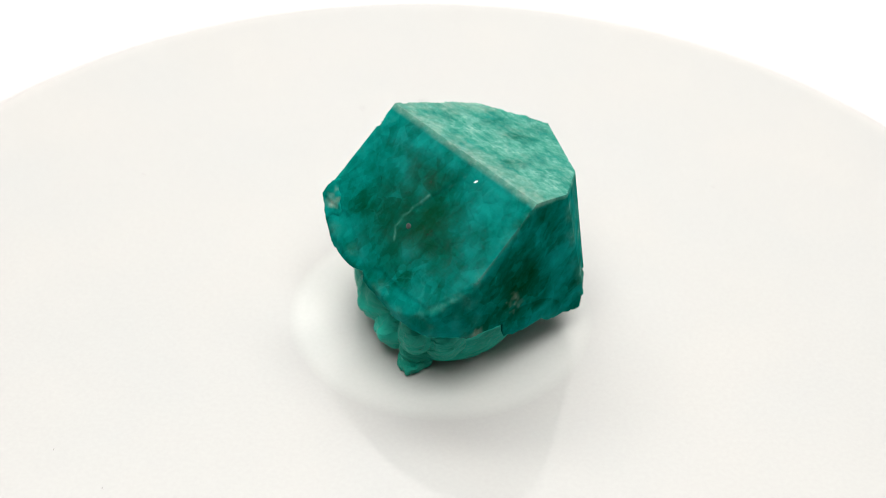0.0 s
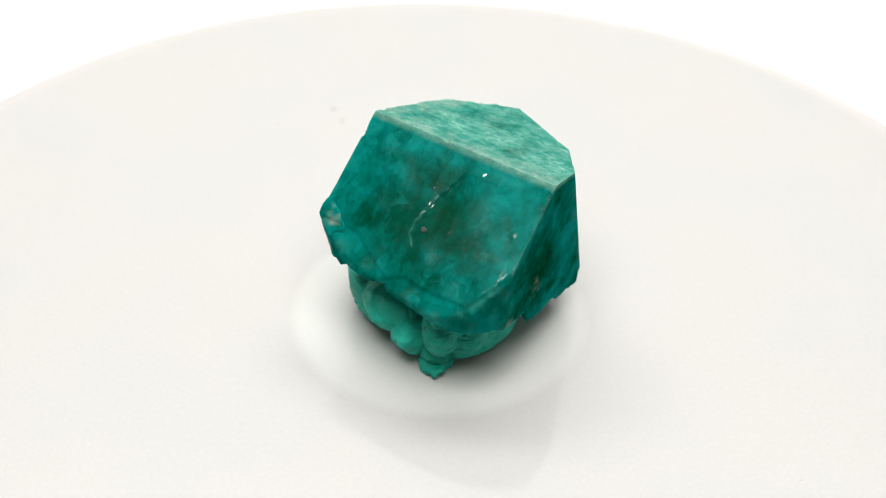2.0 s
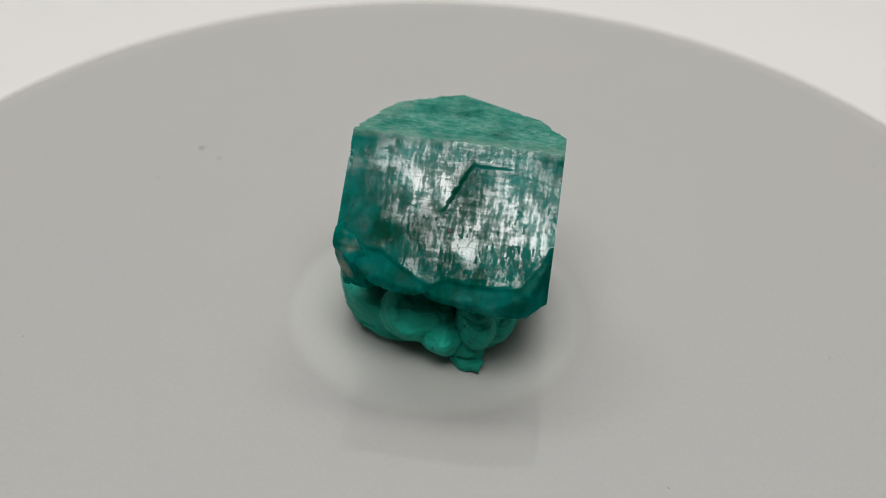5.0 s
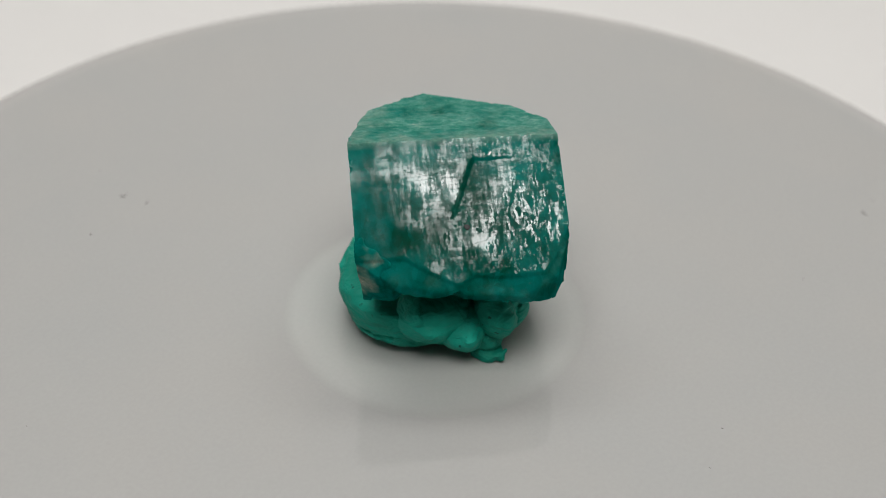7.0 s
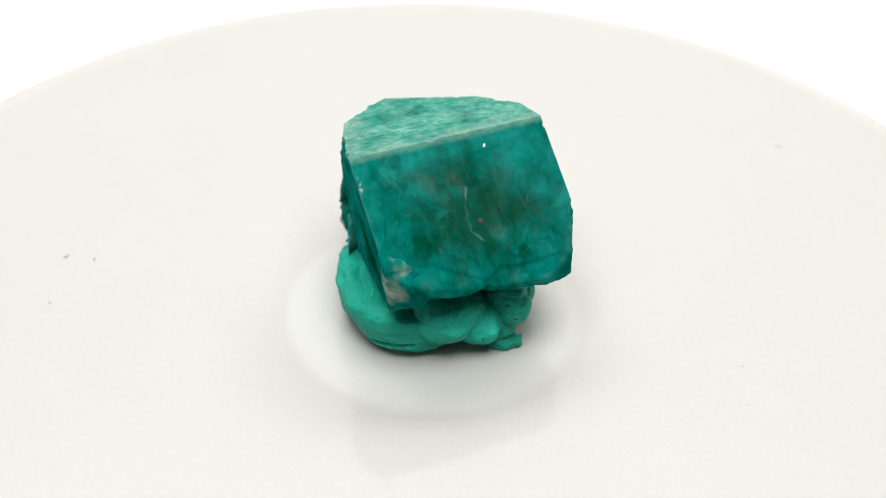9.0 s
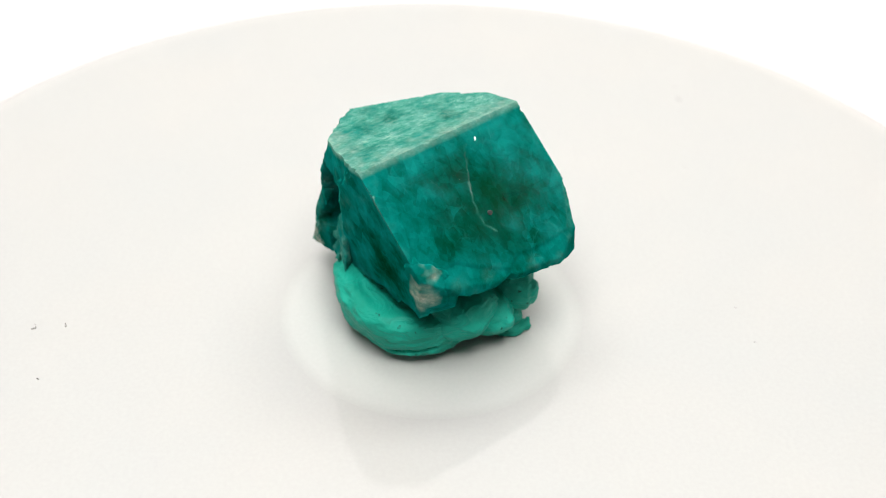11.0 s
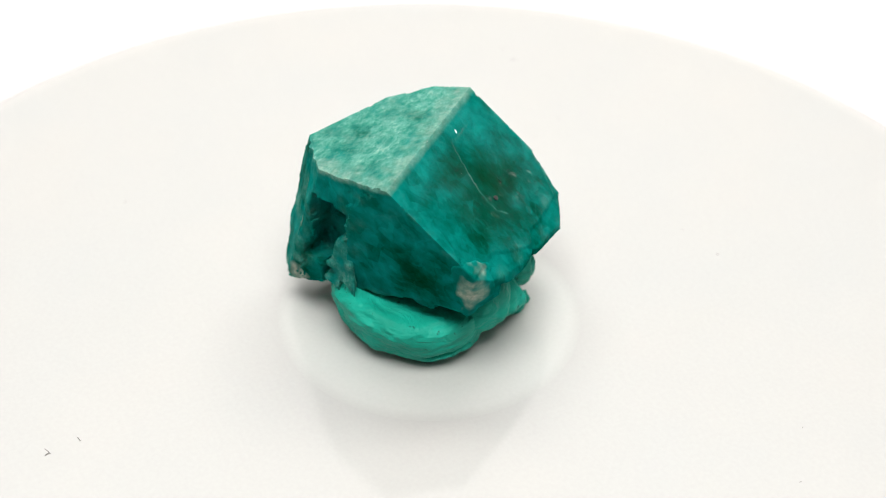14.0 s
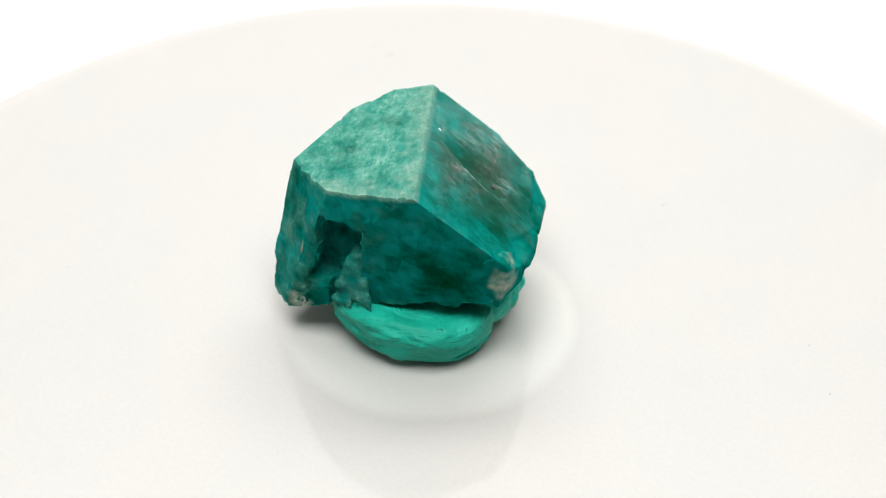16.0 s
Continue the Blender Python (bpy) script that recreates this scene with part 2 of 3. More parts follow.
def skin(field, lo, step):
    """The surface where the field is nought: points in millimetres and quads."""
    ins = field < 0
    n = np.array(field.shape) - 1
    total = np.zeros(n)
    where = np.zeros((3, *n))
    corner = [slice(0, -1), slice(1, None)]
    count = np.zeros(n, int)
    for a in range(2):
        for b in range(2):
            for c in range(2):
                count += ins[corner[a], corner[b], corner[c]]
    for axis in range(3):
        for u in range(2):
            for v in range(2):
                s0, s1 = [None] * 3, [None] * 3
                o = [k for k in range(3) if k != axis]
                s0[axis], s1[axis] = corner[0], corner[1]
                s0[o[0]] = s1[o[0]] = corner[u]
                s0[o[1]] = s1[o[1]] = corner[v]
                f0, f1 = field[tuple(s0)], field[tuple(s1)]
                cut = (f0 < 0) != (f1 < 0)
                t = np.where(cut, f0 / np.where(cut, f0 - f1, 1), 0)
                where[axis] += np.where(cut, t, 0)
                where[o[0]] += cut * u
                where[o[1]] += cut * v
                total += cut
    live = (count > 0) & (count < 8)
    index = np.full(n, -1)
    index[live] = np.arange(live.sum())
    cells = np.argwhere(live).T
    pts = (cells + where[:, live] / total[live]) * step + np.array(lo)[:, None]
    quads = []
    for axis in range(3):
        o = [(axis + 1) % 3, (axis + 2) % 3]
        s0, s1 = [slice(1, -1)] * 3, [slice(1, -1)] * 3
        s0[axis], s1[axis] = slice(0, -1), slice(1, None)
        a, b = ins[tuple(s0)], ins[tuple(s1)]
        for way, hit in ((1, a & ~b), (-1, ~a & b)):
            at = np.argwhere(hit)
            at[:, o[0]] += 1
            at[:, o[1]] += 1
            e0, e1 = np.zeros(3, int), np.zeros(3, int)
            e0[o[0]], e1[o[1]] = 1, 1
            ring = [at - e0 - e1, at - e1, at, at - e0]
            q = np.stack([index[tuple(r.T)] for r in ring], 1)
            quads.append(q if way > 0 else q[:, ::-1])
    return pts.T, np.concatenate(quads)


def link_mesh(name, verts, faces, mat, parent=None, label="", smooth=True):
    me = bpy.data.meshes.new(name)
    me.from_pydata([tuple(v) for v in verts], [], [tuple(f) for f in faces])
    me.materials.append(mat)
    if smooth:
        me.polygons.foreach_set("use_smooth", np.ones(len(me.polygons), bool))
    me.update()
    ob = new(name, me)
    if parent:
        ob.parent = parent
    return tagged(ob, label)


def part(name, bm, mat, parent, label=""):
    me = bpy.data.meshes.new(name)
    bm.to_mesh(me)
    bm.free()
    me.materials.append(mat)
    ob = new(name, me)
    if parent:
        ob.parent = parent
    return tagged(ob, label)


# ---- the ground, with walls, roof and cards added out of view to shape the light ----
def panel(name, x0, y0, z0, x1, y1, z1, mat, label):
    bm = bmesh.new()
    bmesh.ops.create_cube(bm, size=1)
    for v in bm.verts:
        v.co = Vector((x0 if v.co.x < 0 else x1, y0 if v.co.y < 0 else y1, z0 if v.co.z < 0 else z1))
    return tagged(part(name, bm, mat, None, label), kind="structure")


panel("ground", -0.48, -0.48, -0.05, 0.48, 0.48, -0.03, FLOOR, "brightly lit white cloth under the turntable")
# added black walls, out of view, cut stray light and reflections
panel("added_wall_north", -0.46, 0.45, -0.03, 0.46, 0.46, 0.60, WALL, "unseen black wall added to keep stray light down")
# unseen white cards, added: one for the plate to mirror, two to fill shade
panel("added_reflector", -0.215, 0.27, -0.03, 0.215, 0.28, 0.42, REFLECTOR, "unseen white card added behind the turntable for the plate to mirror")
panel("added_reflector", -0.215, -0.12, -0.03, -0.205, 0.16, 0.09, REFLECTOR, "unseen low white card added to fill the shade under the crystal")
panel("added_reflector", 0.205, -0.12, -0.03, 0.215, 0.16, 0.09, REFLECTOR, "unseen low white card added to fill the shade under the crystal")
panel("added_wall_west", -0.46, -0.45, -0.03, -0.45, 0.45, 0.60, WALL, "unseen black wall added to keep stray light down")
panel("added_wall_east", 0.45, -0.45, -0.03, 0.46, 0.45, 0.60, WALL, "unseen black wall added to keep stray light down")
panel("added_wall_south", -0.46, -0.46, -0.03, 0.46, -0.45, 0.60, WALL, "unseen black wall added to keep stray light down")
# added white roof, out of view: fill, and something bright to mirror
panel("added_ceiling", -0.46, -0.46, 0.60, 0.46, 0.46, 0.61, REFLECTOR, "unseen white roof added for fill and for the plate to mirror")


# ---- the turntable ----
def lathe(name, profile, mat, parent, label="", n=192):
    bm = bmesh.new()
    rings = []
    for r, z in profile:
        if r == 0:
            rings.append([bm.verts.new((0, 0, z * MM))])
        else:
            rings.append([bm.verts.new((r * MM * math.cos(2 * math.pi * k / n), r * MM * math.sin(2 * math.pi * k / n), z * MM)) for k in range(n)])
    for a, b in zip(rings, rings[1:]):
        for k in range(n):
            j = (k + 1) % n
            if len(a) == 1:
                bm.faces.new((a[0], b[k], b[j]))
            elif len(b) == 1:
                bm.faces.new((a[k], b[0], a[j]))
            else:
                bm.faces.new((a[k], b[k], b[j], a[j]))
    bmesh.ops.recalc_face_normals(bm, faces=bm.faces)
    for f in bm.faces:
        f.smooth = True
    return part(name, bm, mat, parent, label)


def turntable():
    top = tagged(new("turntable"), "round glossy white plastic turntable turning slowly", "turntable")
    R, fil = 101.5, 8.0
    prof = [(0, -0.02), (40, -0.02), (80, -0.02), (R - fil, -0.02)]
    prof += [(R - fil + fil * math.sin(radians(a)), -0.02 - fil + fil * math.cos(radians(a))) for a in range(6, 91, 6)]
    prof += [(R, -11.0), (R - 1.5, -12.5), (0, -12.5)]
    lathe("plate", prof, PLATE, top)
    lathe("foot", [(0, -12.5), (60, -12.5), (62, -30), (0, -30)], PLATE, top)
    lathe("pale_centre", [(0, 0.0), (19.0, 0.0), (21.5, -0.010), (23.4, -0.035), (23.5, -0.05)], PALE_CENTRE, top, "slightly paler round centre of the plate").location = (0.8 * MM, 0.6 * MM, 0)
    return top


# ---- the crystal ----
CORNERS = dict(c=(15.4, 12.5, 25.5), e=(5.8, 15.3, 26.4), s=(14.8, 17.9, 3.1), k=(-15.9, 2.9, 19.2), h=(-14.5, 3.2, 12.6),
               n=(-14.4, -4.3, 15.1), x=(-15.2, -1.2, 18.2), p=(-10.2, -9.9, 17.0), q=(-5.1, -16.9, 16.1), r=(0.3, -19.6, 17.4),
               v=(-5.3, -17.3, 9.5))
HEART = np.array((2.0, 0.0, 16.0))


def through_corners(names):
    p, q, r = (np.array(CORNERS[n]) for n in names)
    n = np.cross(q - p, r - p)
    n = n / np.linalg.norm(n)
    d = n @ p
    return (-n, -d) if n @ HEART > d else (n, d)


def flat(nx, ny, nz, d):
    n = np.array((nx, ny, nz))
    return n / np.linalg.norm(n), d


TOP, FRONT = flat(0.173, 0.117, 0.978, 29.2), flat(-0.458, -0.425, 0.781, 21.55)
LEFT, RIGHT = flat(-0.55, 0.825, -0.128, 8.35), flat(0.673, -0.739, -0.035, 15.8)
UNDER = flat(-0.23, -0.05, -1.0, -8.96)
FACES = [TOP, FRONT, RIGHT, LEFT, UNDER, flat(0.968, 0.226, 0.145, 21.43), flat(0.972, -0.207, 0.150, 21.92),
         through_corners("cse"), flat(-0.37, 0.93, 0.02, 12.9), through_corners("khn"), through_corners("nxp"),
         through_corners("pqv"), through_corners("qrv"), flat(0.25, -0.966, 0.0, 18.6), flat(0.970, 0.227, -0.100, 18.9)]


def dot(n, p):
    return n[0] * p[0] + n[1] * p[1] + n[2] * p[2]


def scar_side(u, v):
    """How far across the oblique step in the cleavage face a point lies."""
    return u - (16.94 + (v - 17.4) * 0.454)


def sheet_foot(u):
    """The lower, splintered end of the cleavage sheet."""
    return np.interp(u, (0, 6.3, 9.2, 13.2, 15.5, 19.3, 25.3, 27.4, 28.6), (4.1, 4.0, 2.0, -0.2, 1.1, 0.6, 0.8, 3.9, 6.5))


def crystal_field(p):
    ds = []
    for i, (n, d) in enumerate(FACES):
        f = dot(n, p) - d
        if i == 1:
            u = dot(np.array((0.667, -0.744, -0.025)), p) + 12.9
            v = dot(np.array((0.592, 0.508, 0.624)), p)
            scar = scar_side(u, v)
            f = f + 0.28 * np.clip(scar / 0.15, 0, 1) * np.clip(1 - scar / 7, 0, 1) * np.clip((v - 8.5) / 3, 0, 1) * np.clip((17.8 - v) / 2.6, 0, 1)
            f = f + 0.22 * np.clip((sheet_foot(u) - v) / 0.25, 0, 1)
            f = f + 0.03 * vnoise(np.array((u, v * 0.5, u * 0)), 1.6, 5)
        elif i == 4:
            f = f + 0.7 * vnoise(p, 3.0, 3) + 0.3 * vnoise(p, 1.0, 4)
        elif i in (7, 8):
            f = f + 0.35 * np.round(2 * vnoise(np.array((p[0], p[1], p[2] * 0.35)), 1.6, 6)) / 2
        elif i >= 9:
            f = f + 0.12 * vnoise(p, 2.2, 7)
        else:
            f = f + 0.04 * vnoise(p, 2.5, 8)
        ds.append(f)
    ds = np.sort(np.array(ds), axis=0)[-2:]
    edge = np.clip(1 - (ds[1] - ds[0]) / 0.9, 0, 1)
    out = ds[1] + edge * (0.02 + 0.10 * vnoise(p, 0.7, 9) + 0.06 * vnoise(p, 2.4, 10))
    # the hollow broken out beside the corner pillar
    t = 0.93 * (p[0] - 4.2) + 0.37 * (p[1] - 14.6)
    m = -0.37 * (p[0] - 4.2) + 0.93 * (p[1] - 14.6)
    z = p[2] - 16.8
    rough = 0.7 * np.round(2 * vnoise(p, 1.8, 11)) / 2
    hole = np.maximum(np.maximum(np.abs(t + 0.18 * z) - 3.3, np.abs(z) - 5.6), -m - 3.6) + rough
    low = np.maximum(np.maximum(np.abs(t + 1.0) - 2.4, np.abs(z + 8) - 4.5), -m - 1.6) + rough
    notch = np.maximum(p[0] + 9.8, p[2] - 14.3 + 0.3 * (p[1] + 4)) + 0.3 * rough
    # the hollow underside of the front, and its broken lower lip
    lift = np.maximum(np.maximum(p[2] - (12.2 - 0.246 * p[0] - 0.026 * p[1]), p[1] + 2.5), p[0] - 9.0) + 0.5 * rough
    return np.maximum(out, -np.minimum(np.minimum(hole, low), np.minimum(notch, lift)))


def crystal():
    lo, step = (-16.5, -21, 1), 0.25
    p = grid(lo, (22, 20, 32), step)
    field = np.maximum.reduce([dot(n, p) - d for n, d in FACES])
    side = -0.37 * (p[0] - 4.2) + 0.93 * (p[1] - 14.6)
    work = (np.abs(field) < 1.8) | ((field < 0) & (((side > -6) & (np.abs(p[0] - 4) < 8)) | (p[0] < -8) | ((p[1] < 1) & (p[0] < 12) & (p[2] < 18))))
    field[work] = crystal_field(p[:, work])
    pts, quads = skin(field, lo, step)
    top = tagged(new("amazonite_crystal"), "blocky blue-green amazonite crystal with a frosted top, seated in green clay", "mineral")
    u = dot(np.array((0.667, -0.744, -0.025)), pts.T) + 12.9
    v = dot(np.array((0.592, 0.508, 0.624)), pts.T)
    scar = scar_side(u, v)
    open_skin = ((scar < -0.6) | (scar > 7.5) | (v < 8) | (v > 17.0)) & (v > sheet_foot(u) + 0.4) | (dot(TOP[0], pts.T) > TOP[1] - 0.35) | (dot(FRONT[0], pts.T) < FRONT[1] - 0.5)
    whole = (pts.T, (vnoise(pts.T, 1.1, 29) + 0.5 * vnoise(pts.T, 0.5, 30) < 0.45) & open_skin)
    keep = np.maximum.reduce([dot(n, whole[0]) - d for n, d in FACES]) > -0.35
    for _ in range(12):
        for n, d in [FACES[i] for i in (0, 1, 2, 3, 5, 6)]:
            off = dot(n, pts.T) - d
            near = whole[1] & keep & (off > -0.26) & (off < 0.3)
            pts = pts - np.where(near, off * 0.9, 0)[:, None] * n
    body = link_mesh("body", pts * MM, quads, AMAZONITE, top)
    body.data.set_sharp_from_angle(angle=radians(32))
    q = pts.T
    near = np.sort(np.array([dot(n, q) - d for n, d in FACES]), axis=0)
    edge = np.clip(1 - (near[-1] - near[-2]) / 1.3, 0, 1)
    on_top = np.clip(1 - (TOP[1] - dot(TOP[0], q)) / 0.8, 0, 1)
    pillar = np.clip((dot(np.array((0.93, 0.37, 0)), q) - 11.0) / 2, 0, 1) * np.clip((dot(np.array((0.3, 0.93, 0.19)), q) - 19) / 1.5, 0, 1)
    end_face = np.clip(1 + np.maximum(dot(FACES[5][0], q) - FACES[5][1], dot(FACES[6][0], q) - FACES[6][1]) / 0.8, 0, 1)
    pillar = np.maximum(pillar, end_face * np.clip(0.75 + 0.6 * vnoise(np.array((q[0], q[1], q[2] * 0.3)), 1.3, 45), 0, 1.2))
    frost = np.clip(on_top * (0.84 + 0.4 * vnoise(q, 2.6, 20) + 0.3 * vnoise(q, 0.9, 19)) + edge * (0.03 + 0.3 * vnoise(q, 1.5, 21)) + 0.45 * pillar * (0.6 + vnoise(q, 2.0, 22)), 0, 1)
    chip = np.clip(0.9 - np.sqrt(((q[0] - 4.5) / 2.2) ** 2 + ((q[1] + 17) / 2) ** 2 + ((q[2] - 11.5) / 1.2) ** 2) + 0.5 * vnoise(q, 0.8, 25), 0, 1)
    sugar = np.clip(0.8 - np.sqrt(((q[0] - 10.4) / 1.6) ** 2 + ((q[1] + 11.9) / 1.6) ** 2 + ((q[2] - 13.7) / 2.0) ** 2) + 0.9 * vnoise(q, 0.6, 26), 0, 1)
    u = dot(np.array((0.667, -0.744, -0.025)), q) + 12.9
    border = np.minimum(FRONT[1] - dot(FRONT[0], q), np.minimum(LEFT[1] - dot(LEFT[0], q), 12.4 - dot(FACES[8][0], q)))
    rind = on_top * np.clip(1.1 - border / 2.4 + 0.8 * vnoise(q, 1.1, 27) + 0.4 * vnoise(q, 3.0, 28), 0, 1)
    v = dot(np.array((0.592, 0.508, 0.624)), q)
    blob = np.exp(-((u - 10.0) / 4.5) ** 2 - ((v - 14.5) / 3.2) ** 2) + np.exp(-((u - 22.0) / 5.5) ** 2 - ((v - 9.5) / 5.0) ** 2)
    held = np.clip(0.3 + 1.2 * blob + 0.35 * vnoise(q, 3.0, 41), 0, 1) * np.clip((v - sheet_foot(u)) / 0.5, 0.06, 1)
    on_front = np.maximum(np.clip((u - 4) / 6, 0.12, 1), 0.8 * np.clip((v - 14) / 2, 0, 1)) * held * np.clip(1 - np.abs(FRONT[1] - dot(FRONT[0], q)) / 0.6, 0, 1)
    # edge glow of scattered light, painted as colour: pale borders, darker green middles
    glow_rim = np.exp(-(near[-1] - near[-2]) / 3.2)
    dim_core = np.clip(0.75 + 0.35 * vnoise(q, 3.0, 43) - 1.25 * glow_rim, -0.5, 1)
    along = np.interp(v, (4.0, 6.7, 9.0, 12.6, 16.4, 17.4), (14.9, 13.25, 13.4, 14.7, 17.0, 17.5))
    healed = np.clip(1 - np.abs(u - along - 0.25 * vnoise(q, 0.9, 44)) / 0.28, 0, 1) * ((v > 5) & (v < 17.5)) * np.clip(1 - (FRONT[1] - dot(FRONT[0], q)) / 0.8, 0, 1) * np.clip(0.3 + 1.2 * vnoise(q, 1.1, 42), 0, 1)
    frost = np.clip(frost + 0.55 * healed, 0, 1)
    for name, values in (("frost", frost), ("pale", 0.35 * chip + 0.2 * sugar + 0.22 * rind), ("cleave", on_front), ("dim_core", dim_core)):
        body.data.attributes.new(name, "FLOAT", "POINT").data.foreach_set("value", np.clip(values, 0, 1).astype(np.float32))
    crust("cream_patch", top, (-14.4, 1.9, 17.0), (2.6, 2.9, 4.6), 30, "cream-white feldspar patch on the corner", None, 0.2)
    crust("cream_crust", top, (10.0, 17.0, 6.8), (2.4, 3.0, 2.2), 31, "cream-white broken foot of the crystal")
    crust("cream_fleck", top, (1.2, 11.6, 8.0), (0.5, 1.0, 1.6), 32, "pale fleck")
    crust("cream_fleck", top, (4.6, 13.8, 21.0), (1.6, 1.6, 0.9), 33, "pale fleck")
    crust("cream_fleck", top, (9.6, 15.8, 14.5), (0.6, 1.5, 3.2), 34, "pale fleck")
    crust("dark_fleck", top, (-3.85, -7.05, 21.75), (0.42, 0.42, 0.42), 35, "tiny black inclusion", BLACK, 0.16)
    crust("white_chip", top, (5.0, -5.05, 27.6), (0.40, 0.18, 0.34), 36, "tiny bright white chip", WHITE, 0.06)
    crust("white_chip", top, (-1.6, -2.9, 25.4), (0.45, 0.10, 0.3), 37, "tiny bright white chip", WHITE, 0.05)
    lo = (-2.5, 8.5, 3.0)
    p = grid(lo, (7.5, 17.5, 20.5), 0.25)
    t = 0.93 * (p[0] - 2.4) + 0.37 * (p[1] - 13.8)
    m = -0.37 * (p[0] - 2.4) + 0.93 * (p[1] - 13.8)
    z = p[2] - 11.8
    rough = 0.8 * np.round(2 * vnoise(p, 1.5, 38)) / 2
    block = np.maximum(np.maximum(np.abs(t + 0.12 * z) - 2.2 + 0.14 * z, np.abs(z) - 5.4 + 0.5 * np.abs(t + 1.2)), np.maximum(m + 0.2, -m - 4.5)) + rough
    pts, quads = skin(block, lo, 0.25)
    piece = link_mesh("broken_splinter", pts * MM, quads, AMAZONITE, top, "frosted splinter standing in the broken hollow")
    piece.data.attributes.new("frost", "FLOAT", "POINT").data.foreach_set("value", np.clip(0.45 + 0.6 * vnoise(pts.T, 1.5, 39), 0, 1).astype(np.float32))
    return top


def crust(name, top, c, r, seed, label, mat=None, lift=0.04):
    """A thin patch of another mineral on the crystal's skin, within an uneven round of radii r about c."""
    step = 0.2 if max(r) > 1 else 0.08
    lo = [c[k] - r[k] * 1.5 for k in range(3)]
    p = grid(lo, [c[k] + r[k] * 1.5 for k in range(3)], step)
    ragged = (np.sqrt(sum(((p[k] - c[k]) / r[k]) ** 2 for k in range(3))) - 1) * min(r) + 0.3 * min(r) * vnoise(p, max(0.35, min(r) * 0.5), seed)
    f = np.maximum(crystal_field(p) - lift, ragged)
    pts, quads = skin(f, lo, step)
    ob = link_mesh(name, pts * MM, quads, mat or AMAZONITE, top, label)
    if not mat:
        q = pts.T
        fade = 1.5 * (0.86 - np.sqrt(sum(((q[k] - c[k]) / r[k]) ** 2 for k in range(3)))) + 0.35 * vnoise(q, 0.9, seed + 1)
        ob.data.attributes.new("pale", "FLOAT", "POINT").data.foreach_set("value", np.clip(fade, 0, 0.8).astype(np.float32))
    return ob


# ---- the clay under it ----
def ball(p, c, r, turn=0.0):
    x, y, z = p[0] - c[0], p[1] - c[1], p[2] - c[2]
    ca, sa = math.cos(radians(turn)), math.sin(radians(turn))
    x, y = ca * x + sa * y, -sa * x + ca * y
    k = np.sqrt((x / r[0]) ** 2 + (y / r[1]) ** 2 + (z / r[2]) ** 2)
    return (k - 1) * min(r)


def smin(a, b, k):
    h = np.clip(0.5 + 0.5 * (b - a) / k, 0, 1)
    return b * (1 - h) + a * h - k * h * (1 - h)


def clay_piece(name, top, lo, hi, field, label=""):
    step = 0.3
    p = grid(lo, hi, step)
    pts, quads = skin(field(p), lo, step)
    return link_mesh(name, pts * MM, quads, CLAY, top, label)


def inside(p):
    """Under the crystal, where it presses the clay flat."""
    return (dot(LEFT[0], p) < LEFT[1] + 0.6) & (dot(FRONT[0], p) < FRONT[1])


def trim(p, d):
    """Flat on the plate, and pressed flat against the underside of the crystal."""
    d = np.maximum(d, 0.02 - p[2])
    return np.maximum(d, -(dot(UNDER[0], p) - UNDER[1]) - np.where(inside(p), 0.8, 40))


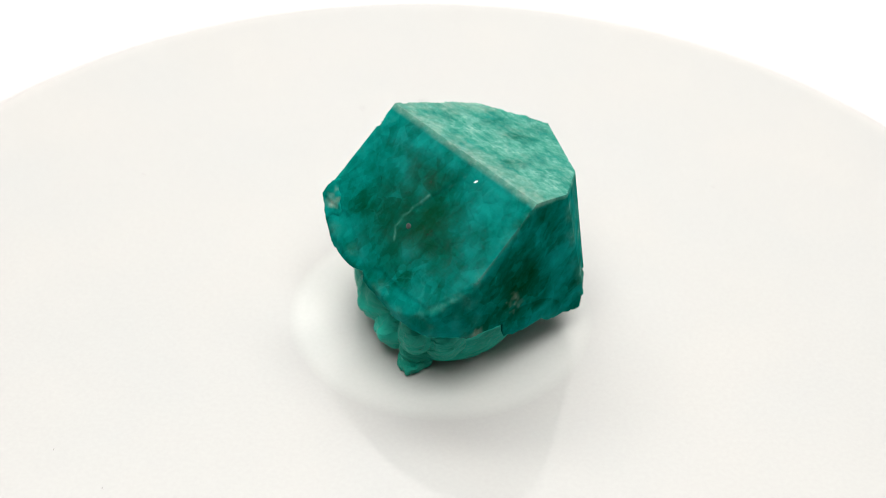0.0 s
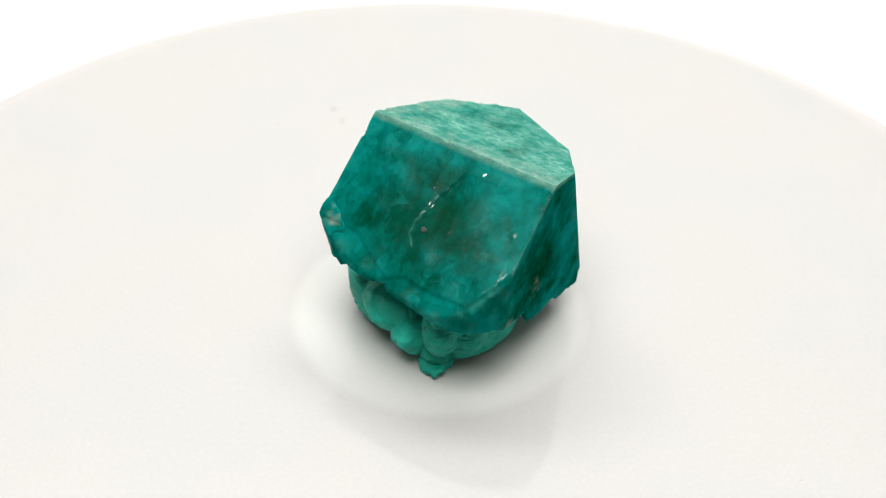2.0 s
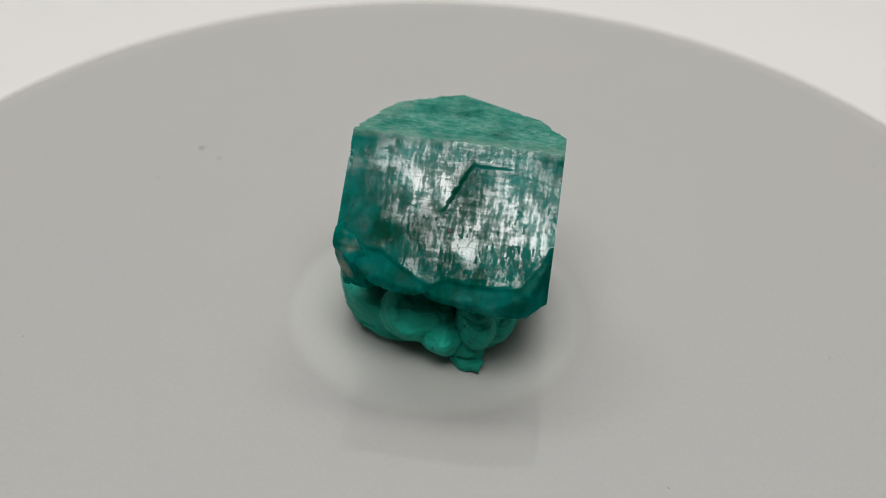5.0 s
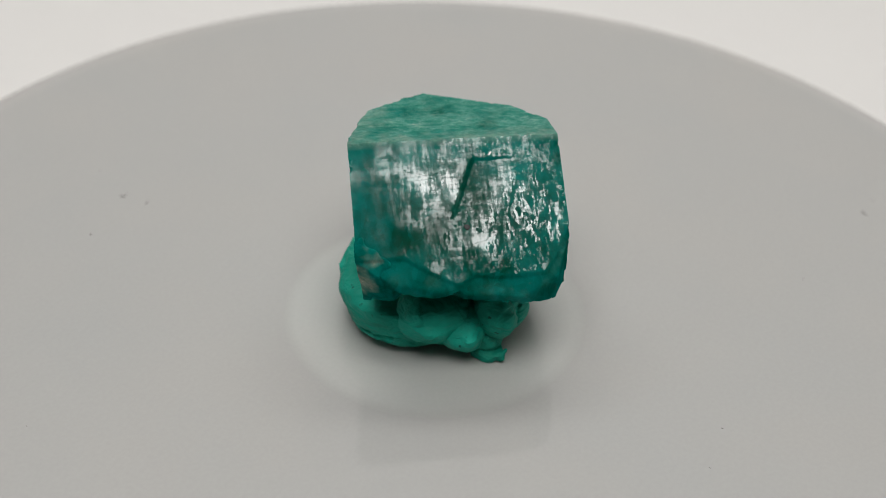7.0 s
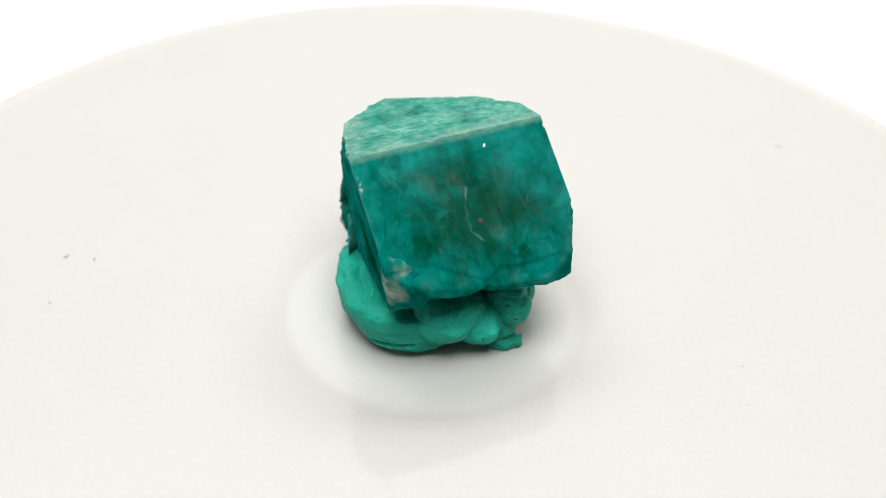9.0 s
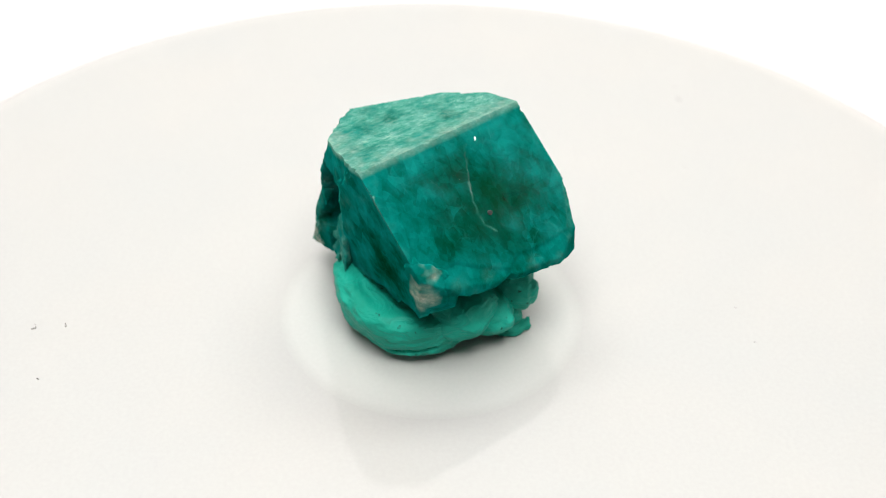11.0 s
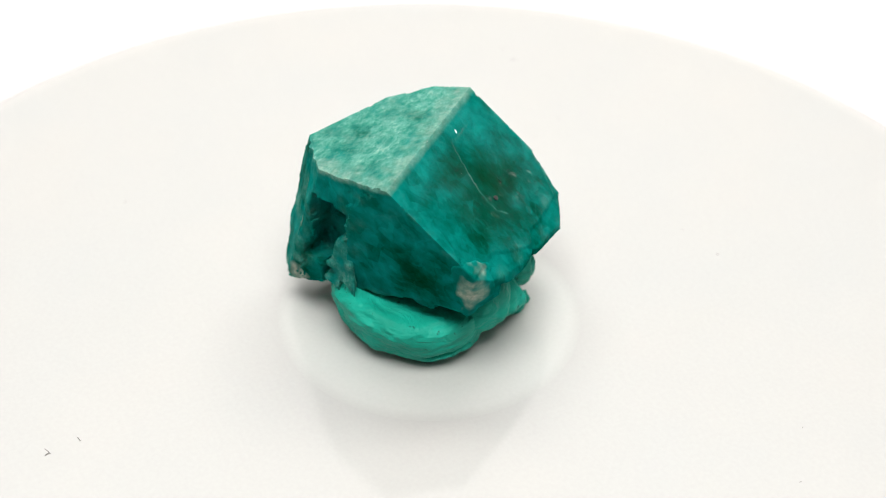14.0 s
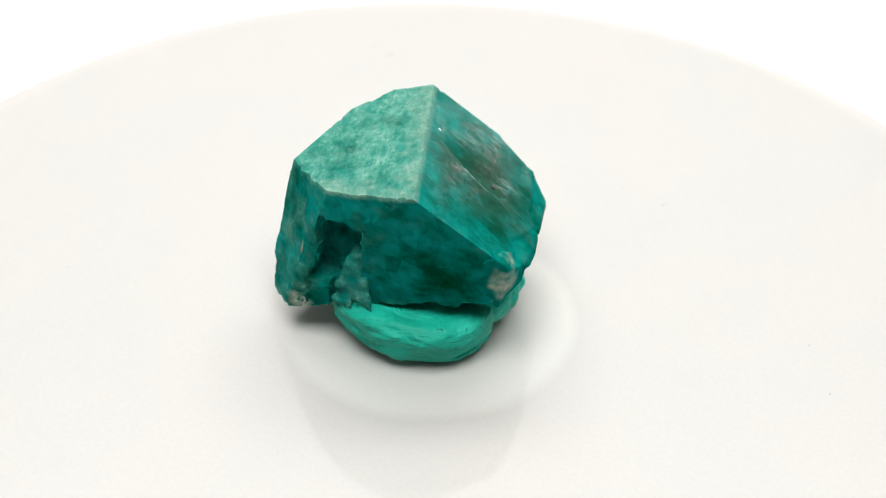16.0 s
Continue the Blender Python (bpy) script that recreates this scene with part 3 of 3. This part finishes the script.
def clay():
    top = tagged(new("modelling_clay"), "kneaded lump of mint-green modelling clay on the white plate", "clay")

    azimuth = np.radians((-180, -150, -120, -90, -60, -30, 0, 30, 60, 90, 120, 150, 180))
    radius = np.array((10.6, 8.6, 9.2, 11.8, 12.2, 11.9, 12.4, 13.0, 13.4, 12.6, 11.9, 11.7, 10.6))
    swell = np.array((0.7, 0.1, 0.2, 0.6, 0.3, 0.3, 0.6, 0.8, 1.3, 1.8, 1.8, 1.6, 0.7))

    def main(p):
        a = np.arctan2(p[1], p[0])
        r = np.hypot(p[0], p[1])
        belly = np.interp(a, azimuth, radius) + np.interp(a, azimuth, swell) * (1 - ((p[2] - 5.5) / 5.5) ** 2) - 0.42 * np.clip(2.6 - p[2], 0, 3) ** 2
        d = r - belly - 0.35 * vnoise(p, 4.0, 31)
        smear = vnoise(np.array((a * 2.2, p[2] * 1.0 - a * 2.0 + 1.3 * vnoise(p, 3.2, 37), 0 * a)), 0.9, 32) + 0.5 * vnoise(np.array((a * 5, p[2] * 3 - a * 7 + 2.2 * vnoise(p, 2.2, 38), r * 0.4)), 0.9, 36)
        torn = np.clip(1 - np.abs(np.abs(a) - 2.95) / 0.35, 0, 1) * np.clip((4.2 - p[2]) / 1.5, 0, 1)
        d = d + 0.5 * smear * np.clip(np.sin(a + 0.4) + 0.4, 0, 1) + torn * (0.45 * vnoise(np.array((a * 9, p[2] * 1.6 + a * 5, r * 0.3)), 0.8, 33) + 0.15)
        crease = np.abs(p[2] - 2.4 - 0.9 * np.sin(2.5 * a) - 0.5 * vnoise(p, 3.0, 34))
        d = d + 0.9 * np.exp(-(crease / 0.24) ** 2) * np.clip(2 * vnoise(p, 3.0, 35), 0, 1)
        brow = 9.0 - 0.06 * np.clip(14 - 0.83 * p[0] - 0.55 * p[1], 0, 30) + 0.5 * vnoise(p, 2.6, 39)
        return trim(p, -smin(-d, brow - p[2], 1.2))

    clay_piece("main_lump", top, (-17, -17, -1), (17, 18, 16), main)
    rolls = [((-6.0, -3.4, 6.6), (5.0, 5.6, 3.7), -150, "smooth thumbed bulge"), ((-4.4, -6.7, 4.8), (4.9, 3.6, 3.6), -122, "pinched fold of clay"),
             ((-2.3, -8.2, 3.0), (4.6, 3.2, 2.5), -104, "pinched fold of clay"), ((1.2, -9.4, 6.2), (4.6, 3.9, 4.4), -82, "pinched fold of clay"),
             ((-2.2, -11.0, 7.0), (3.9, 2.7, 3.5), -100, "pinched fold of clay"), ((4.8, -6.2, 6.0), (4.4, 5.0, 5.4), -54, "rounded end of the clay")]
    for i, (c, r, turn, label) in enumerate(rolls):
        clay_piece("fold", top, [c[k] - 7 for k in range(3)], [c[k] + 7 for k in range(3)],
                   lambda p: trim(p, ball(p, c, r, turn) + 0.35 * vnoise(p, 2.4, 40 + i) + 0.1 * vnoise(p, 0.8, 45 + i) + 0.25 * np.exp(-(vnoise(np.array((p[0], p[1], p[2] * 0.3)), 3.4, 55 + i) / 0.07) ** 2)), label)
    clay_piece("nub", top, (-7, -18, -1), (2, -7, 6),
               lambda p: trim(p, np.maximum(ball(p, (-2.7, -10.7, 0.8), (2.6, 2.3, 1.9), -104) + 0.6 * vnoise(p, 1.1, 50), p[2] - 1.7 + 0.5 * vnoise(p, 0.7, 51))), "torn nub of clay")
    return top


def lint(x, y, length, wide, turn, bend):
    bm = bmesh.new()
    n, sides = 8, 6
    rings = []
    for i in range(n + 1):
        s = i / n - 0.5
        px, py = s * length, bend * (s * s - 0.08) * length
        w = wide * (1 - (2 * abs(s)) ** 4 * 0.7)
        ring = []
        for k in range(sides):
            a = 2 * math.pi * k / sides
            q = Matrix.Rotation(radians(turn), 3, "Z") @ Vector((px, py + w * math.cos(a), 0))
            ring.append(bm.verts.new(((x + q.x) * MM, (y + q.y) * MM, (wide * (1 + math.sin(a)) - 0.02) * MM)))
        rings.append(ring)
    for a, b in zip(rings, rings[1:]):
        for k in range(sides):
            bm.faces.new((a[k], a[(k + 1) % sides], b[(k + 1) % sides], b[k]))
    bm.faces.new(rings[0][::-1])
    bm.faces.new(rings[-1])
    bmesh.ops.recalc_face_normals(bm, faces=bm.faces)
    return tagged(part("dust_speck", bm, DUST, None), "tiny grey lint speck lying on the plate", "dust", "dust on the plate")


table = turntable()
gem = crystal()
lump = clay()
specks = [lint(-3.0, 57.7, 1.3, 0.05, 20, 0.12), lint(-13.8, 55.1, 0.45, 0.09, 60, 0.2), lint(-2.5, 53.5, 0.6, 0.07, 10, 0.2),
          lint(59.3, -45.3, 1.2, 0.05, 60, 0.4), lint(-3.5, 57.9, 0.7, 0.08, 110, 0.2)]
specks += [lint(r * math.cos(a), r * math.sin(a), 0.16 + 0.2 * random.random(), 0.05, math.degrees(3 * a), 0.1)
           for r, a in [(random.uniform(27, 90), random.uniform(0, 6.28)) for _ in range(16)]]

TURN = [(0.0, 0.0), (1.5, 11.76), (3.5, 28.22), (6.4, 53.2), (7.0, 58.6), (8.0, 67.15), (9.0, 75.35), (11.5, 95.79), (12.5, 104.13),
        (13.5, 112.55), (14.5, 121.26), (16.0, 134.78)]


def motions():
    for thing in (table, gem, lump, *specks):
        walk(thing, [(t, pose(0, 0, 0, 0, 0, a)) for t, a in TURN])


motions()
